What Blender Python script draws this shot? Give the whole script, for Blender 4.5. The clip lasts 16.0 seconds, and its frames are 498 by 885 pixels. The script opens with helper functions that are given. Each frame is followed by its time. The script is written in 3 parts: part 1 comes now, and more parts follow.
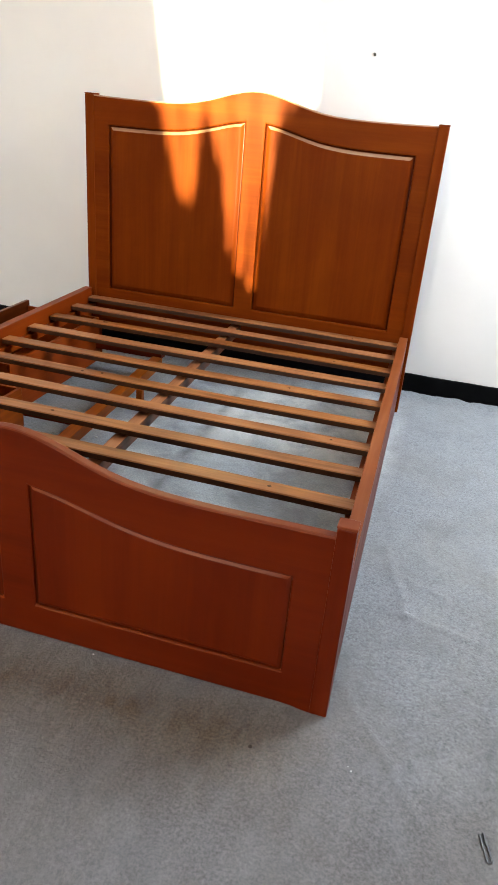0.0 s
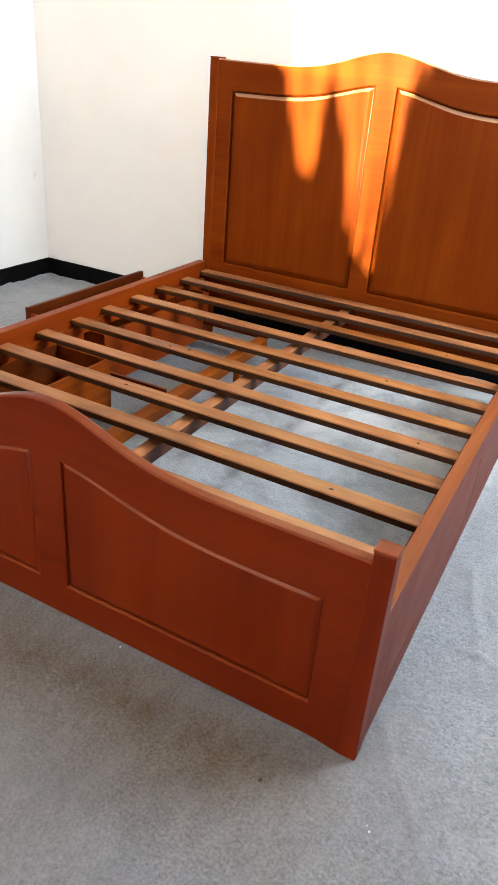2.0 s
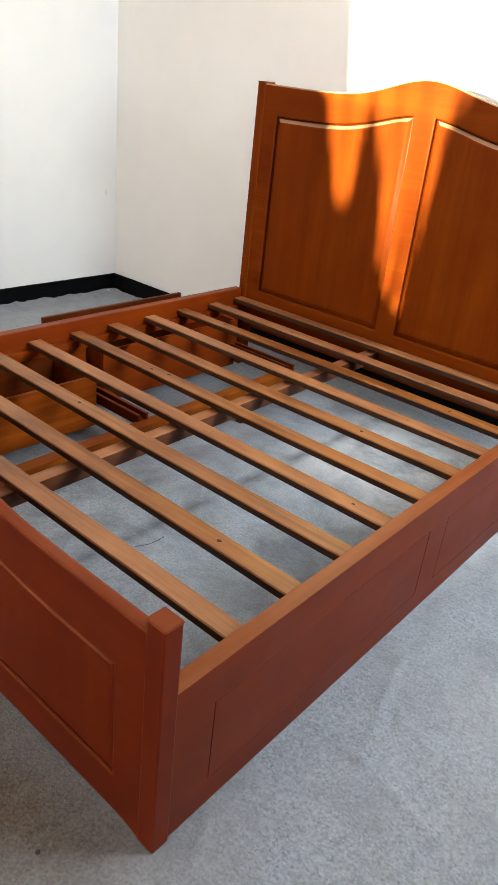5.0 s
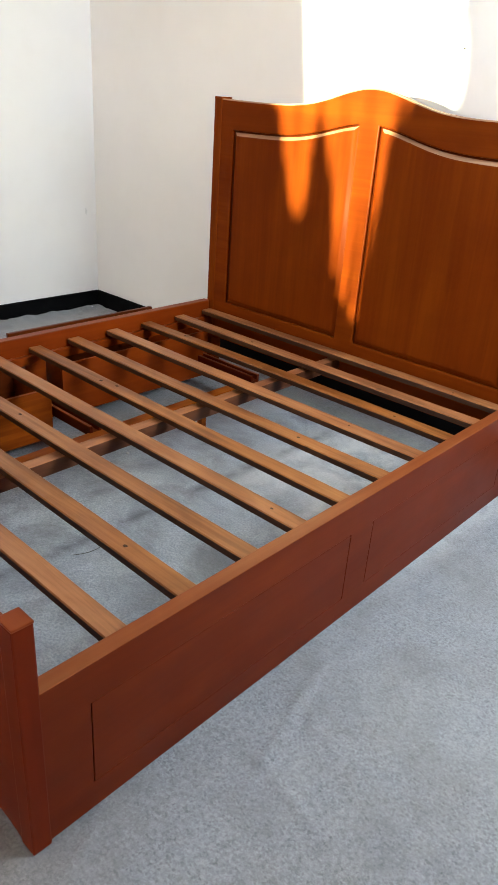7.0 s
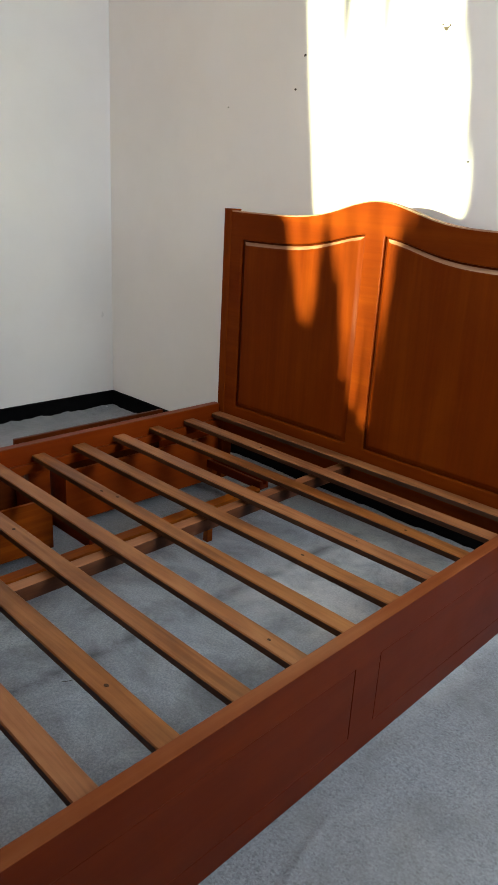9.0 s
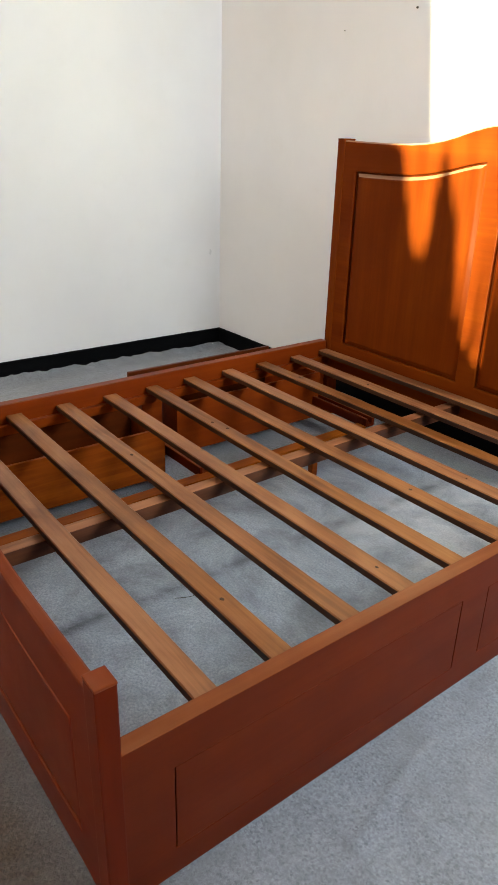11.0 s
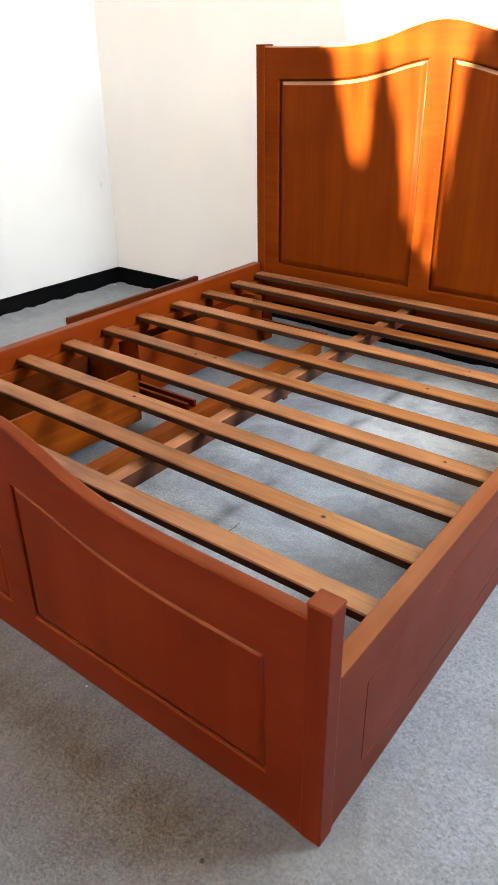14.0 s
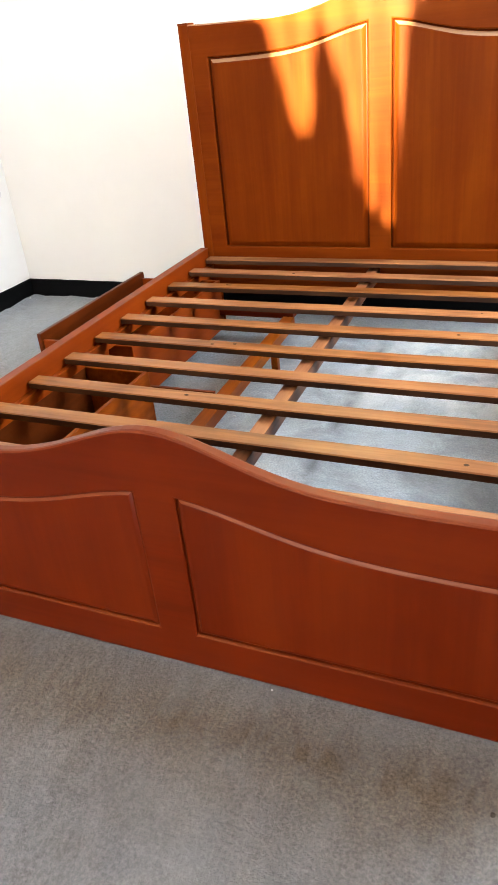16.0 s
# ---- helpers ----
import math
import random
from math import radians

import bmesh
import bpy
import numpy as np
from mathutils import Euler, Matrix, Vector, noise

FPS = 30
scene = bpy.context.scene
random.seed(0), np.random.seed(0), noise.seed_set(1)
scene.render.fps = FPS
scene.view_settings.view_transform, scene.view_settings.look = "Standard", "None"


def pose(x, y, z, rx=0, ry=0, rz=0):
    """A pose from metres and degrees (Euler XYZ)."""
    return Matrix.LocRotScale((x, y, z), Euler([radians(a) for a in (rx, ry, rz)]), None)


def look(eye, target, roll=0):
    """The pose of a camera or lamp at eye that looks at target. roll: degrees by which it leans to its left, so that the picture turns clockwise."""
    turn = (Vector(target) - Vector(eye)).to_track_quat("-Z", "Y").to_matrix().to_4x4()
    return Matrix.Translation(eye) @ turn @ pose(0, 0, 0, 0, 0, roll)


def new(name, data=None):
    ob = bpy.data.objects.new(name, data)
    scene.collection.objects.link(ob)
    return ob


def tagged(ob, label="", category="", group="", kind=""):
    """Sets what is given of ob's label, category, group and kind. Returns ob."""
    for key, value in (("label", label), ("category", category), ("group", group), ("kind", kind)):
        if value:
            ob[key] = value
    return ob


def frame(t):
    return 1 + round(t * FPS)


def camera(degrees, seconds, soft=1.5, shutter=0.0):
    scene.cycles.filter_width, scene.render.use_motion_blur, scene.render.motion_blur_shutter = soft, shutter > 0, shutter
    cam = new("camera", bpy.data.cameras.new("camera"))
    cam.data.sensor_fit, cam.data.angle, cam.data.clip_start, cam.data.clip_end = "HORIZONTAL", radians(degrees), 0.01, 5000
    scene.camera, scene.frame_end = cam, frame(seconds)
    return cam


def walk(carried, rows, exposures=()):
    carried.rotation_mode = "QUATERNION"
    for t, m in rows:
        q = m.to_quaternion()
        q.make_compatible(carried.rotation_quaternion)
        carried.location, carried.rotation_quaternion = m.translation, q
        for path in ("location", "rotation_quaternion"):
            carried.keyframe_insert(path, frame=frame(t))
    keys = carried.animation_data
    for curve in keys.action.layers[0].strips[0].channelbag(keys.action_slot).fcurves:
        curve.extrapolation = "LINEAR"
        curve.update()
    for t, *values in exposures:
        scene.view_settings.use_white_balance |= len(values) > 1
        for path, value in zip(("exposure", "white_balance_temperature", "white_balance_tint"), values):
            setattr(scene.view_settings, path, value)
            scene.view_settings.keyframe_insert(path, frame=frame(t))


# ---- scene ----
cam = camera(38.6, 16.0)
PATH = [
    (0, (0.861, -1.235, 1.278), (0.422, 0.51, 0.404), 5.0),
    (0.5, (0.967, -1.228, 1.245), (0.4, 0.47, 0.354), 2.8),
    (1, (1.012, -1.197, 1.255), (0.415, 0.483, 0.348), 2.8),
    (1.5, (1.011, -1.084, 1.243), (0.271, 0.554, 0.366), 3.9),
    (2, (0.997, -0.989, 1.233), (0.196, 0.581, 0.287), 4.6),
    (2.5, (0.999, -0.955, 1.228), (0.164, 0.593, 0.276), 5.4),
    (3, (1.103, -0.894, 1.239), (0.058, 0.545, 0.325), 4.0),
    (3.5, (1.222, -0.829, 1.236), (0.091, 0.531, 0.302), 4.2),
    (4, (1.27, -0.746, 1.221), (0.145, 0.614, 0.281), 4.8),
    (4.5, (1.301, -0.637, 1.228), (0.192, 0.756, 0.317), 6.5),
    (7, (1.575, -0.387, 1.243), (0.377, 0.955, 0.37), 4.1),
    (7.5, (1.548, -0.313, 1.279), (0.397, 1.126, 0.501), 6.6),
    (8, (1.529, -0.284, 1.296), (0.351, 1.176, 0.604), 4.4),
    (10.5, (1.572, -0.237, 1.271), (0.108, 0.923, 0.557), 3.5),
    (11, (1.551, -0.315, 1.268), (0.099, 0.796, 0.458), 1.6),
    (11.5, (1.541, -0.461, 1.258), (0.159, 0.679, 0.369), 3.4),
    (12, (1.542, -0.541, 1.245), (0.135, 0.553, 0.338), 2.8),
    (12.5, (1.494, -0.557, 1.216), (0.085, 0.509, 0.278), 2.1),
    (13, (1.403, -0.577, 1.186), (0.077, 0.574, 0.229), 2.3),
    (13.5, (1.282, -0.591, 1.185), (0.058, 0.67, 0.231), -0.6),
    (14, (1.164, -0.648, 1.175), (0.066, 0.732, 0.231), -0.8),
    (14.5, (1.052, -0.752, 1.181), (0.105, 0.702, 0.186), -2.8),
    (15, (0.901, -0.81, 1.169), (0.031, 0.675, 0.151), -2.0),
    (15.5, (0.757, -0.849, 1.164), (-0.063, 0.677, 0.164), -3.5),
    (16, (0.641, -0.93, 1.166), (-0.099, 0.645, 0.18), -6.0),
]
EXPOSURES = [(0.0, 3.08), (0.5, 3.35), (1.5, 3.51), (3.5, 3.35), (4.6, 3.14), (7.0, 2.94), (7.5, 2.94), (8.0, 2.33), (10.4, 2.03), (11.0, 2.73), (11.5, 3.02), (12.5, 3.04), (13.5, 3.32), (14.2, 3.51), (16.0, 3.82)]
walk(cam, [(t, look(eye, target, roll)) for t, eye, target, roll in PATH], EXPOSURES)

# ---- light ----
SUN_UP, SUN_SIDE = 4.0, 2.0
world = bpy.data.worlds.new("sky")
scene.world = world
world.use_nodes = True
wn = world.node_tree
sky = wn.nodes.new("ShaderNodeTexSky")
sky.sky_type, sky.sun_disc = "NISHITA", False
sky.sun_elevation, sky.sun_rotation = radians(SUN_UP), radians(180 - SUN_SIDE)
wn.links.new(sky.outputs[0], wn.nodes["Background"].inputs[0])
wn.nodes["Background"].inputs[1].default_value = 0.05

sun = new("sun", bpy.data.lights.new("sun", "SUN"))
sun.data.energy, sun.data.angle, sun.data.color = 5.0, radians(0.55), (0.98, 1.0, 0.56)
sun.matrix_world = look((0, -6, 3), (6 * math.tan(radians(SUN_SIDE)), 0, 3 - 6 * math.tan(radians(SUN_UP))))


def window_light(name, eye, target, wide, high, watts, colour):
    lamp = new(name, bpy.data.lights.new(name, "AREA"))
    lamp.data.shape, lamp.data.size, lamp.data.size_y = "RECTANGLE", wide, high
    lamp.data.energy, lamp.data.color = watts, colour
    lamp.matrix_world = look(eye, target)
    lamp.data.specular_factor = 0.4
    return lamp


window_light("window_light_side", (2.19, 1.62, 1.85), (1.2, 1.58, 1.5), 0.9, 1.1, 12.5, (0.77, 0.9, 1.0))
window_light("window_light_front", (-0.25, -4.46, 1.65), (-0.25, -3.5, 2.0), 1.4, 1.6, 16, (1.0, 0.955, 0.915))


# ---- materials ----
class Nodes:
    """A node material with a few short-hands."""

    def __init__(self, name):
        self.mat = bpy.data.materials.new(name)
        self.mat.use_nodes = True
        self.tree = self.mat.node_tree
        self.bsdf = self.tree.nodes["Principled BSDF"]
        self.coord = self.tree.nodes.new("ShaderNodeTexCoord").outputs["Object"]

    def put(self, kind, **inputs):
        node = self.tree.nodes.new(kind)
        for key, value in inputs.items():
            self.feed(node.inputs[key.replace("_", " ")], value)
        return node

    def feed(self, socket, value):
        if isinstance(value, bpy.types.NodeSocket):
            self.tree.links.new(value, socket)
        else:
            socket.default_value = value

    def scaled(self, scale):
        node = self.put("ShaderNodeMapping", Vector=self.coord)
        node.inputs["Scale"].default_value = scale
        return node.outputs[0]

    def noise(self, scale, detail=4.0, rough=0.55, vector=None, warp=0.0):
        return self.put("ShaderNodeTexNoise", Vector=vector or self.coord, Scale=scale, Detail=detail, Roughness=rough, Distortion=warp).outputs[0]

    def ramp(self, fac, stops):
        node = self.put("ShaderNodeValToRGB", Fac=fac)
        ramp = node.color_ramp
        while len(ramp.elements) < len(stops):
            ramp.elements.new(0.5)
        for el, (at, colour) in zip(ramp.elements, stops):
            el.position = at
            el.color = (*colour, 1) if len(colour) == 3 else colour
        return node.outputs[0]

    def grey(self, fac, lo, hi, a=0.3, b=0.7):
        node = self.put("ShaderNodeMapRange", Value=fac)
        node.inputs[1].default_value, node.inputs[2].default_value = a, b
        node.inputs[3].default_value, node.inputs[4].default_value = lo, hi
        return node.outputs[0]

    def mix(self, fac, a, b, how="MIX"):
        node = self.tree.nodes.new("ShaderNodeMix")
        node.data_type, node.blend_type = "RGBA", how
        self.feed(node.inputs[0], fac)
        for socket, value in ((node.inputs[6], a), (node.inputs[7], b)):
            self.feed(socket, (*value, 1) if isinstance(value, tuple) else value)
        return node.outputs[2]

    def bump(self, height, strength, distance=0.002, normal=None):
        node = self.put("ShaderNodeBump", Height=height, Strength=strength, Distance=distance)
        if normal is not None:
            self.tree.links.new(normal, node.inputs["Normal"])
        return node.outputs[0]

    def done(self, colour, rough=0.5, normal=None, coat=0.0, coat_rough=0.1, spec=0.5):
        self.feed(self.bsdf.inputs["Base Color"], (*colour, 1) if isinstance(colour, tuple) else colour)
        self.feed(self.bsdf.inputs["Roughness"], rough)
        self.bsdf.inputs["Specular IOR Level"].default_value = spec
        self.bsdf.inputs["Coat Weight"].default_value = coat
        self.bsdf.inputs["Coat Roughness"].default_value = coat_rough
        if normal is not None:
            self.tree.links.new(normal, self.bsdf.inputs["Normal"])
        return self.mat


def varnished(name, dark, mid, light, along, gloss=0.33, spec=0.1):
    """Stained and varnished wood with its grain along the given axis (0, 1 or 2)."""
    n = Nodes(name)
    fine, wide = [60.0, 60.0, 60.0], [9.0, 9.0, 9.0]
    fine[along], wide[along] = 2.2, 0.8
    grain = n.noise(1.0, 6, 0.6, n.scaled(fine), 0.4)
    broad = n.noise(1.0, 3, 0.5, n.scaled(wide), 0.8)
    col = n.ramp(n.mix(0.68, n.put("ShaderNodeCombineColor", Red=grain, Green=grain, Blue=grain).outputs[0], n.put("ShaderNodeCombineColor", Red=broad, Green=broad, Blue=broad).outputs[0]), [(0.32, dark), (0.5, mid), (0.66, light)])
    mottle = n.noise(3.0, 5, 0.6, None, 0.5)
    col = n.mix(n.grey(mottle, 0.0, 0.38, 0.45, 0.7), col, tuple(0.82 * c for c in dark))
    col = n.mix(n.grey(mottle, 0.3, 0.0, 0.28, 0.48), col, light)
    worn = n.noise(5.0, 4, 0.6)
    rough = n.grey(worn, gloss - 0.03, gloss + 0.06)
    normal = n.bump(grain, 0.025, 0.001, n.bump(n.noise(9.0, 3), 0.05, 0.004))
    return n.done(col, rough, normal, 0.0, 0.1, spec)


def raw_wood(name, dark, mid, light, along):
    """Plain sawn timber, with growth rings, knots and a shade of its own for each piece."""
    n = Nodes(name)
    info = n.tree.nodes.new("ShaderNodeObjectInfo").outputs["Random"]
    fine, wide = [110.0, 110.0, 110.0], [22.0, 22.0, 22.0]
    fine[along], wide[along] = 4.0, 1.6
    move = n.put("ShaderNodeVectorMath", Vector=n.coord)
    move.operation = "ADD"
    shift = n.put("ShaderNodeCombineXYZ", X=n.grey(info, 0.0, 7.0, 0.0, 1.0), Y=n.grey(info, 0.0, 3.0, 0.0, 1.0), Z=n.grey(info, 0.0, 5.0, 0.0, 1.0)).outputs[0]
    n.tree.links.new(shift, move.inputs[1])
    n.coord = move.outputs[0]
    grain = n.noise(1.0, 6, 0.65, n.scaled(fine), 0.5)
    rings = n.noise(1.0, 3, 0.5, n.scaled(wide), 1.4)
    col = n.ramp(rings, [(0.28, dark), (0.5, mid), (0.74, light)])
    col = n.mix(n.grey(grain, 0.0, 0.36, 0.42, 0.68), col, dark)
    spot = n.put("ShaderNodeTexVoronoi", Vector=n.coord, Scale=6.0).outputs["Distance"]
    col = n.mix(n.grey(spot, 0.8, 0.0, 0.03, 0.085), col, tuple(0.45 * c for c in dark))
    patch = [7.0, 7.0, 7.0]
    patch[along] = 3.0
    cloud = n.noise(1.0, 4, 0.6, n.scaled(patch), 0.6)
    col = n.mix(n.grey(cloud, 0.0, 0.5, 0.5, 0.68), col, tuple(0.7 * c for c in dark))
    col = n.mix(n.grey(cloud, 0.45, 0.0, 0.32, 0.48), col, light)
    hue = n.put("ShaderNodeHueSaturation", Color=col, Value=n.grey(info, 0.85, 1.15, 0.0, 1.0), Saturation=n.grey(info, 1.04, 0.95, 0.0, 1.0)).outputs[0]
    return n.done(hue, n.grey(grain, 0.34, 0.5), n.bump(grain, 0.25, 0.001), 0.0, 0.1, 0.28)


STAIN = ((0.083, 0.00755, 0.000845), (0.105, 0.0105, 0.00114), (0.126, 0.0145, 0.00157))
RED = varnished("red_varnish", *STAIN, 0)
RED_UP = varnished("red_varnish_upright", *STAIN, 2)
RAIL_LONG = varnished("rail_varnish_outer", (0.08232, 0.00966, 0.001092), (0.1025, 0.01302, 0.001428), (0.1243, 0.01764, 0.001932), 1, 0.4, 0.12)
AMBER = ((0.11, 0.0152, 0.00106), (0.141, 0.0222, 0.00132), (0.172, 0.032, 0.00176))
HEAD = varnished("amber_varnish", *AMBER, 0, 0.4, 0.03)
HEAD_UP = varnished("amber_varnish_upright", *AMBER, 2, 0.4, 0.03)
AMBER_LONG = varnished("rail_varnish_long", (0.14, 0.0174, 0.00141), (0.185, 0.0266, 0.00183), (0.224, 0.0367, 0.00254), 1)
# Pale tone that paints a highlight along the headboard's upper bevels.
BEVEL_LIGHT = varnished("bevel_highlight", (0.24, 0.1, 0.05), (0.36, 0.19, 0.11), (0.48, 0.3, 0.2), 0)
WORN_LONG = varnished("worn_varnish_long", (0.14, 0.03, 0.0075), (0.185, 0.047, 0.013), (0.24, 0.08, 0.028), 1)
# Groove tones: darker stain, with the recess's shade painted in.
SHADE_UP = varnished("groove_shade_varnish", (0.0604, 0.00814, 0.000735), (0.0735, 0.0105, 0.000945), (0.084, 0.0131, 0.00115), 2)
SHADE_RED = varnished("red_groove_shade_varnish", (0.062, 0.0075, 0.0008), (0.08, 0.0098, 0.0011), (0.1, 0.013, 0.0015), 2)
# Red varnish darkened to paint the shade inside the drawers onto their fronts.
SHADED_LONG = varnished("shaded_varnish_long", (0.05, 0.009, 0.0015), (0.08, 0.014, 0.002), (0.11, 0.02, 0.003), 1)
# Rubbed edges, with a highlight painted on bevels that face up.
WORN_LIT = varnished("worn_lit_varnish", (0.125, 0.019, 0.004), (0.16, 0.03, 0.0075), (0.225, 0.062, 0.02), 0)
SLAT = raw_wood("slat_timber", (0.13, 0.0388, 0.0102), (0.241, 0.0826, 0.0234), (0.34, 0.135, 0.0446), 0)
# Slat timber darkened: shade painted on the sides and undersides.
SLAT_SHADE = raw_wood("shaded_slat_edge", (0.0219, 0.00585, 0.00146), (0.0414, 0.0127, 0.00293), (0.0634, 0.0215, 0.00585), 0)
# Beam timber in two tones: light painted on top, shade on the sides.
BEAM = raw_wood("beam_timber", (0.123, 0.0343, 0.011), (0.231, 0.0749, 0.0247), (0.331, 0.123, 0.0459), 1)
BEAM_SIDE = raw_wood("shaded_beam_side", (0.045, 0.0115, 0.0035), (0.08, 0.022, 0.0068), (0.115, 0.036, 0.012), 1)
GUIDE = varnished("orange_guide_varnish", (0.16, 0.029, 0.002), (0.28, 0.06, 0.004), (0.38, 0.1, 0.008), 1, 0.36, 0.1)
ORANGE = varnished("orange_drawer_veneer", (0.1, 0.0135, 0.001), (0.205, 0.037, 0.0022), (0.34, 0.077, 0.0048), 1, 0.36, 0.1)


def paint(name, tone):
    n = Nodes(name)
    cloud = n.noise(1.3, 4, 0.55)
    spots = n.noise(9.0, 5, 0.6)
    col = n.mix(n.grey(cloud, 0.0, 1.0), tone, tuple(0.91 * c for c in tone))
    col = n.mix(n.grey(spots, 0.0, 0.3, 0.55, 0.8), col, tuple(c * k for c, k in zip(tone, (0.9, 0.88, 0.85))))
    roll = n.noise(1.0, 3, 0.5, n.scaled((14.0, 14.0, 1.2)))
    normal = n.bump(n.noise(220.0, 3), 0.12, 0.001, n.bump(roll, 0.2, 0.004))
    return n.done(col, n.grey(cloud, 0.42, 0.62), normal)


WALL = paint("wall_paint", (0.785, 0.757, 0.737))
CEIL = paint("ceiling_paint", (0.82, 0.81, 0.79))


def black_gloss():
    n = Nodes("black_paint")
    dust = n.noise(14.0, 5, 0.65)
    col = n.mix(n.grey(dust, 0.0, 0.6, 0.5, 0.8), (0.002, 0.002, 0.0022), (0.008, 0.0078, 0.0075))
    return n.done(col, n.grey(dust, 0.5, 0.75), n.bump(n.noise(40.0, 4), 0.2, 0.002), 0.0, 0.1, 0.06)


def carpet_wool():
    n = Nodes("grey_carpet")
    speck = n.put("ShaderNodeTexVoronoi", Vector=n.coord, Scale=210.0).outputs["Color"]
    grain = n.noise(150.0, 4, 0.7)
    tuft = n.noise(48.0, 4, 0.6)
    base = n.ramp(grain, [(0.33, (0.14, 0.145, 0.163)), (0.5, (0.2, 0.206, 0.23)), (0.66, (0.275, 0.283, 0.312))])
    bits = n.put("ShaderNodeSeparateColor", Color=speck).outputs[0]
    base = n.mix(n.grey(bits, 0.0, 0.55, 0.72, 1.0), base, (0.06, 0.06, 0.064))
    base = n.mix(n.grey(bits, 0.12, 0.0, 0.0, 0.25), base, (0.4, 0.405, 0.42))
    base = n.mix(n.grey(tuft, 0.0, 0.35), base, (0.26, 0.263, 0.275))
    stain = n.noise(2.1, 6, 0.66, None, 0.6)
    base = n.mix(n.grey(stain, 0.0, 0.6, 0.46, 0.74), base, (0.17, 0.158, 0.145))
    place = n.put("ShaderNodeSeparateXYZ", Vector=n.coord)
    # Darker towards the front of the room, with an uneven border.
    edge = n.put("ShaderNodeMath", **{})
    edge.operation = "ADD"
    n.tree.links.new(place.outputs[1], edge.inputs[0])
    n.tree.links.new(n.grey(n.noise(1.7, 5, 0.65), -0.45, 0.45, 0.25, 0.75), edge.inputs[1])
    front_tone = n.grey(edge.outputs[0], 0.72, 0.0, -0.25, 0.3)
    base = n.mix(front_tone, base, n.mix(n.grey(grain, 0.0, 1.0), (0.078, 0.073, 0.075), (0.196, 0.184, 0.187)))
    # Under the bed: light painted in as paler pile, with a broken dark line.
    def within(socket, centre, half, soft):
        away = n.put("ShaderNodeMath")
        away.operation = "SUBTRACT"
        n.tree.links.new(socket, away.inputs[0])
        away.inputs[1].default_value = centre
        size = n.put("ShaderNodeMath")
        size.operation = "ABSOLUTE"
        n.tree.links.new(away.outputs[0], size.inputs[0])
        return n.grey(size.outputs[0], 1.0, 0.0, half - soft, half + soft)

    def times(a, b):
        node = n.put("ShaderNodeMath")
        node.operation = "MULTIPLY"
        n.feed(node.inputs[0], a)
        n.feed(node.inputs[1], b)
        return node.outputs[0]

    bed_light = times(within(place.outputs[0], 0.15, 0.57, 0.07), within(place.outputs[1], 1.05, 0.95, 0.12))
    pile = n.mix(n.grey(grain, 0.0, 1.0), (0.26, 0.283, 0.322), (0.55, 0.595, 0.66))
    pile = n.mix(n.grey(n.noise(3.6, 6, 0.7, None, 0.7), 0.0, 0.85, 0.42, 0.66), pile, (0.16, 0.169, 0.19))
    base = n.mix(times(bed_light, 0.85), base, pile)
    # Brighter floor towards the head, painted in as a near-white patch.
    head_glow = times(within(place.outputs[0], 0.36, 0.37, 0.1), within(place.outputs[1], 1.62, 0.36, 0.16))
    head_glow = times(head_glow, n.grey(n.noise(6.0, 5, 0.65, None, 0.5), 0.25, 1.0, 0.36, 0.56))
    base = n.mix(head_glow, base, n.mix(n.grey(grain, 0.0, 1.0), (0.56, 0.56, 0.56), (0.82, 0.81, 0.8)))
    # A narrow, broken dark line along the bed near its middle.
    mottle = times(within(place.outputs[0], 0.015, 0.018, 0.022), n.grey(n.noise(5.5, 3, 0.6), 0.1, 0.95, 0.4, 0.58))
    base = n.mix(times(mottle, bed_light), base, (0.07, 0.07, 0.075))
    fade = n.noise(0.9, 5, 0.6, None, 0.4)
    # Brown strip before the footboard: some dirt, with the footboard's shadow painted in.
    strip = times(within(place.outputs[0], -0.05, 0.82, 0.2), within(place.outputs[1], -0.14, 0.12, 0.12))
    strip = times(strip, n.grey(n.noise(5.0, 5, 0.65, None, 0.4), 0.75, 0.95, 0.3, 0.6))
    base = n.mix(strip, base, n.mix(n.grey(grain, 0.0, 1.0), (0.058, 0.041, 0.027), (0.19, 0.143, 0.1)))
    # A darker brown line slanting along the foot end.
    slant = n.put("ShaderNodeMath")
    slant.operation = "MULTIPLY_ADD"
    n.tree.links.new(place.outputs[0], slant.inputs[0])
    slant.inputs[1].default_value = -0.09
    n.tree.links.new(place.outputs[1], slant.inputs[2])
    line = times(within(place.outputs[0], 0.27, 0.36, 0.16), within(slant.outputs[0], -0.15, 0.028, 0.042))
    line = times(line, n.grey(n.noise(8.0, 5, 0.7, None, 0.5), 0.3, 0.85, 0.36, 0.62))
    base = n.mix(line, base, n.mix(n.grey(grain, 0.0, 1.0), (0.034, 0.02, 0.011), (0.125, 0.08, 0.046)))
    blot = n.noise(7.0, 5, 0.65, None, 0.5)
    base = n.mix(n.grey(blot, 0.0, 0.45, 0.5, 0.72), base, (0.13, 0.13, 0.138))
    ripple = n.noise(1.0, 5, 0.6, n.scaled((20.0, 9.0, 9.0)), 0.3)
    base = n.mix(n.grey(ripple, 0.0, 0.14, 0.45, 0.7), base, (0.36, 0.365, 0.38))
    base = n.mix(n.grey(fade, 0.0, 0.3, 0.5, 0.72), base, (0.3, 0.306, 0.325))
    normal = n.bump(grain, 0.6, 0.004, n.bump(tuft, 0.6, 0.006))
    n.bsdf.inputs["Sheen Weight"].default_value = 0.25
    return n.done(base, 0.92, normal, 0.0, 0.1, 0.2)


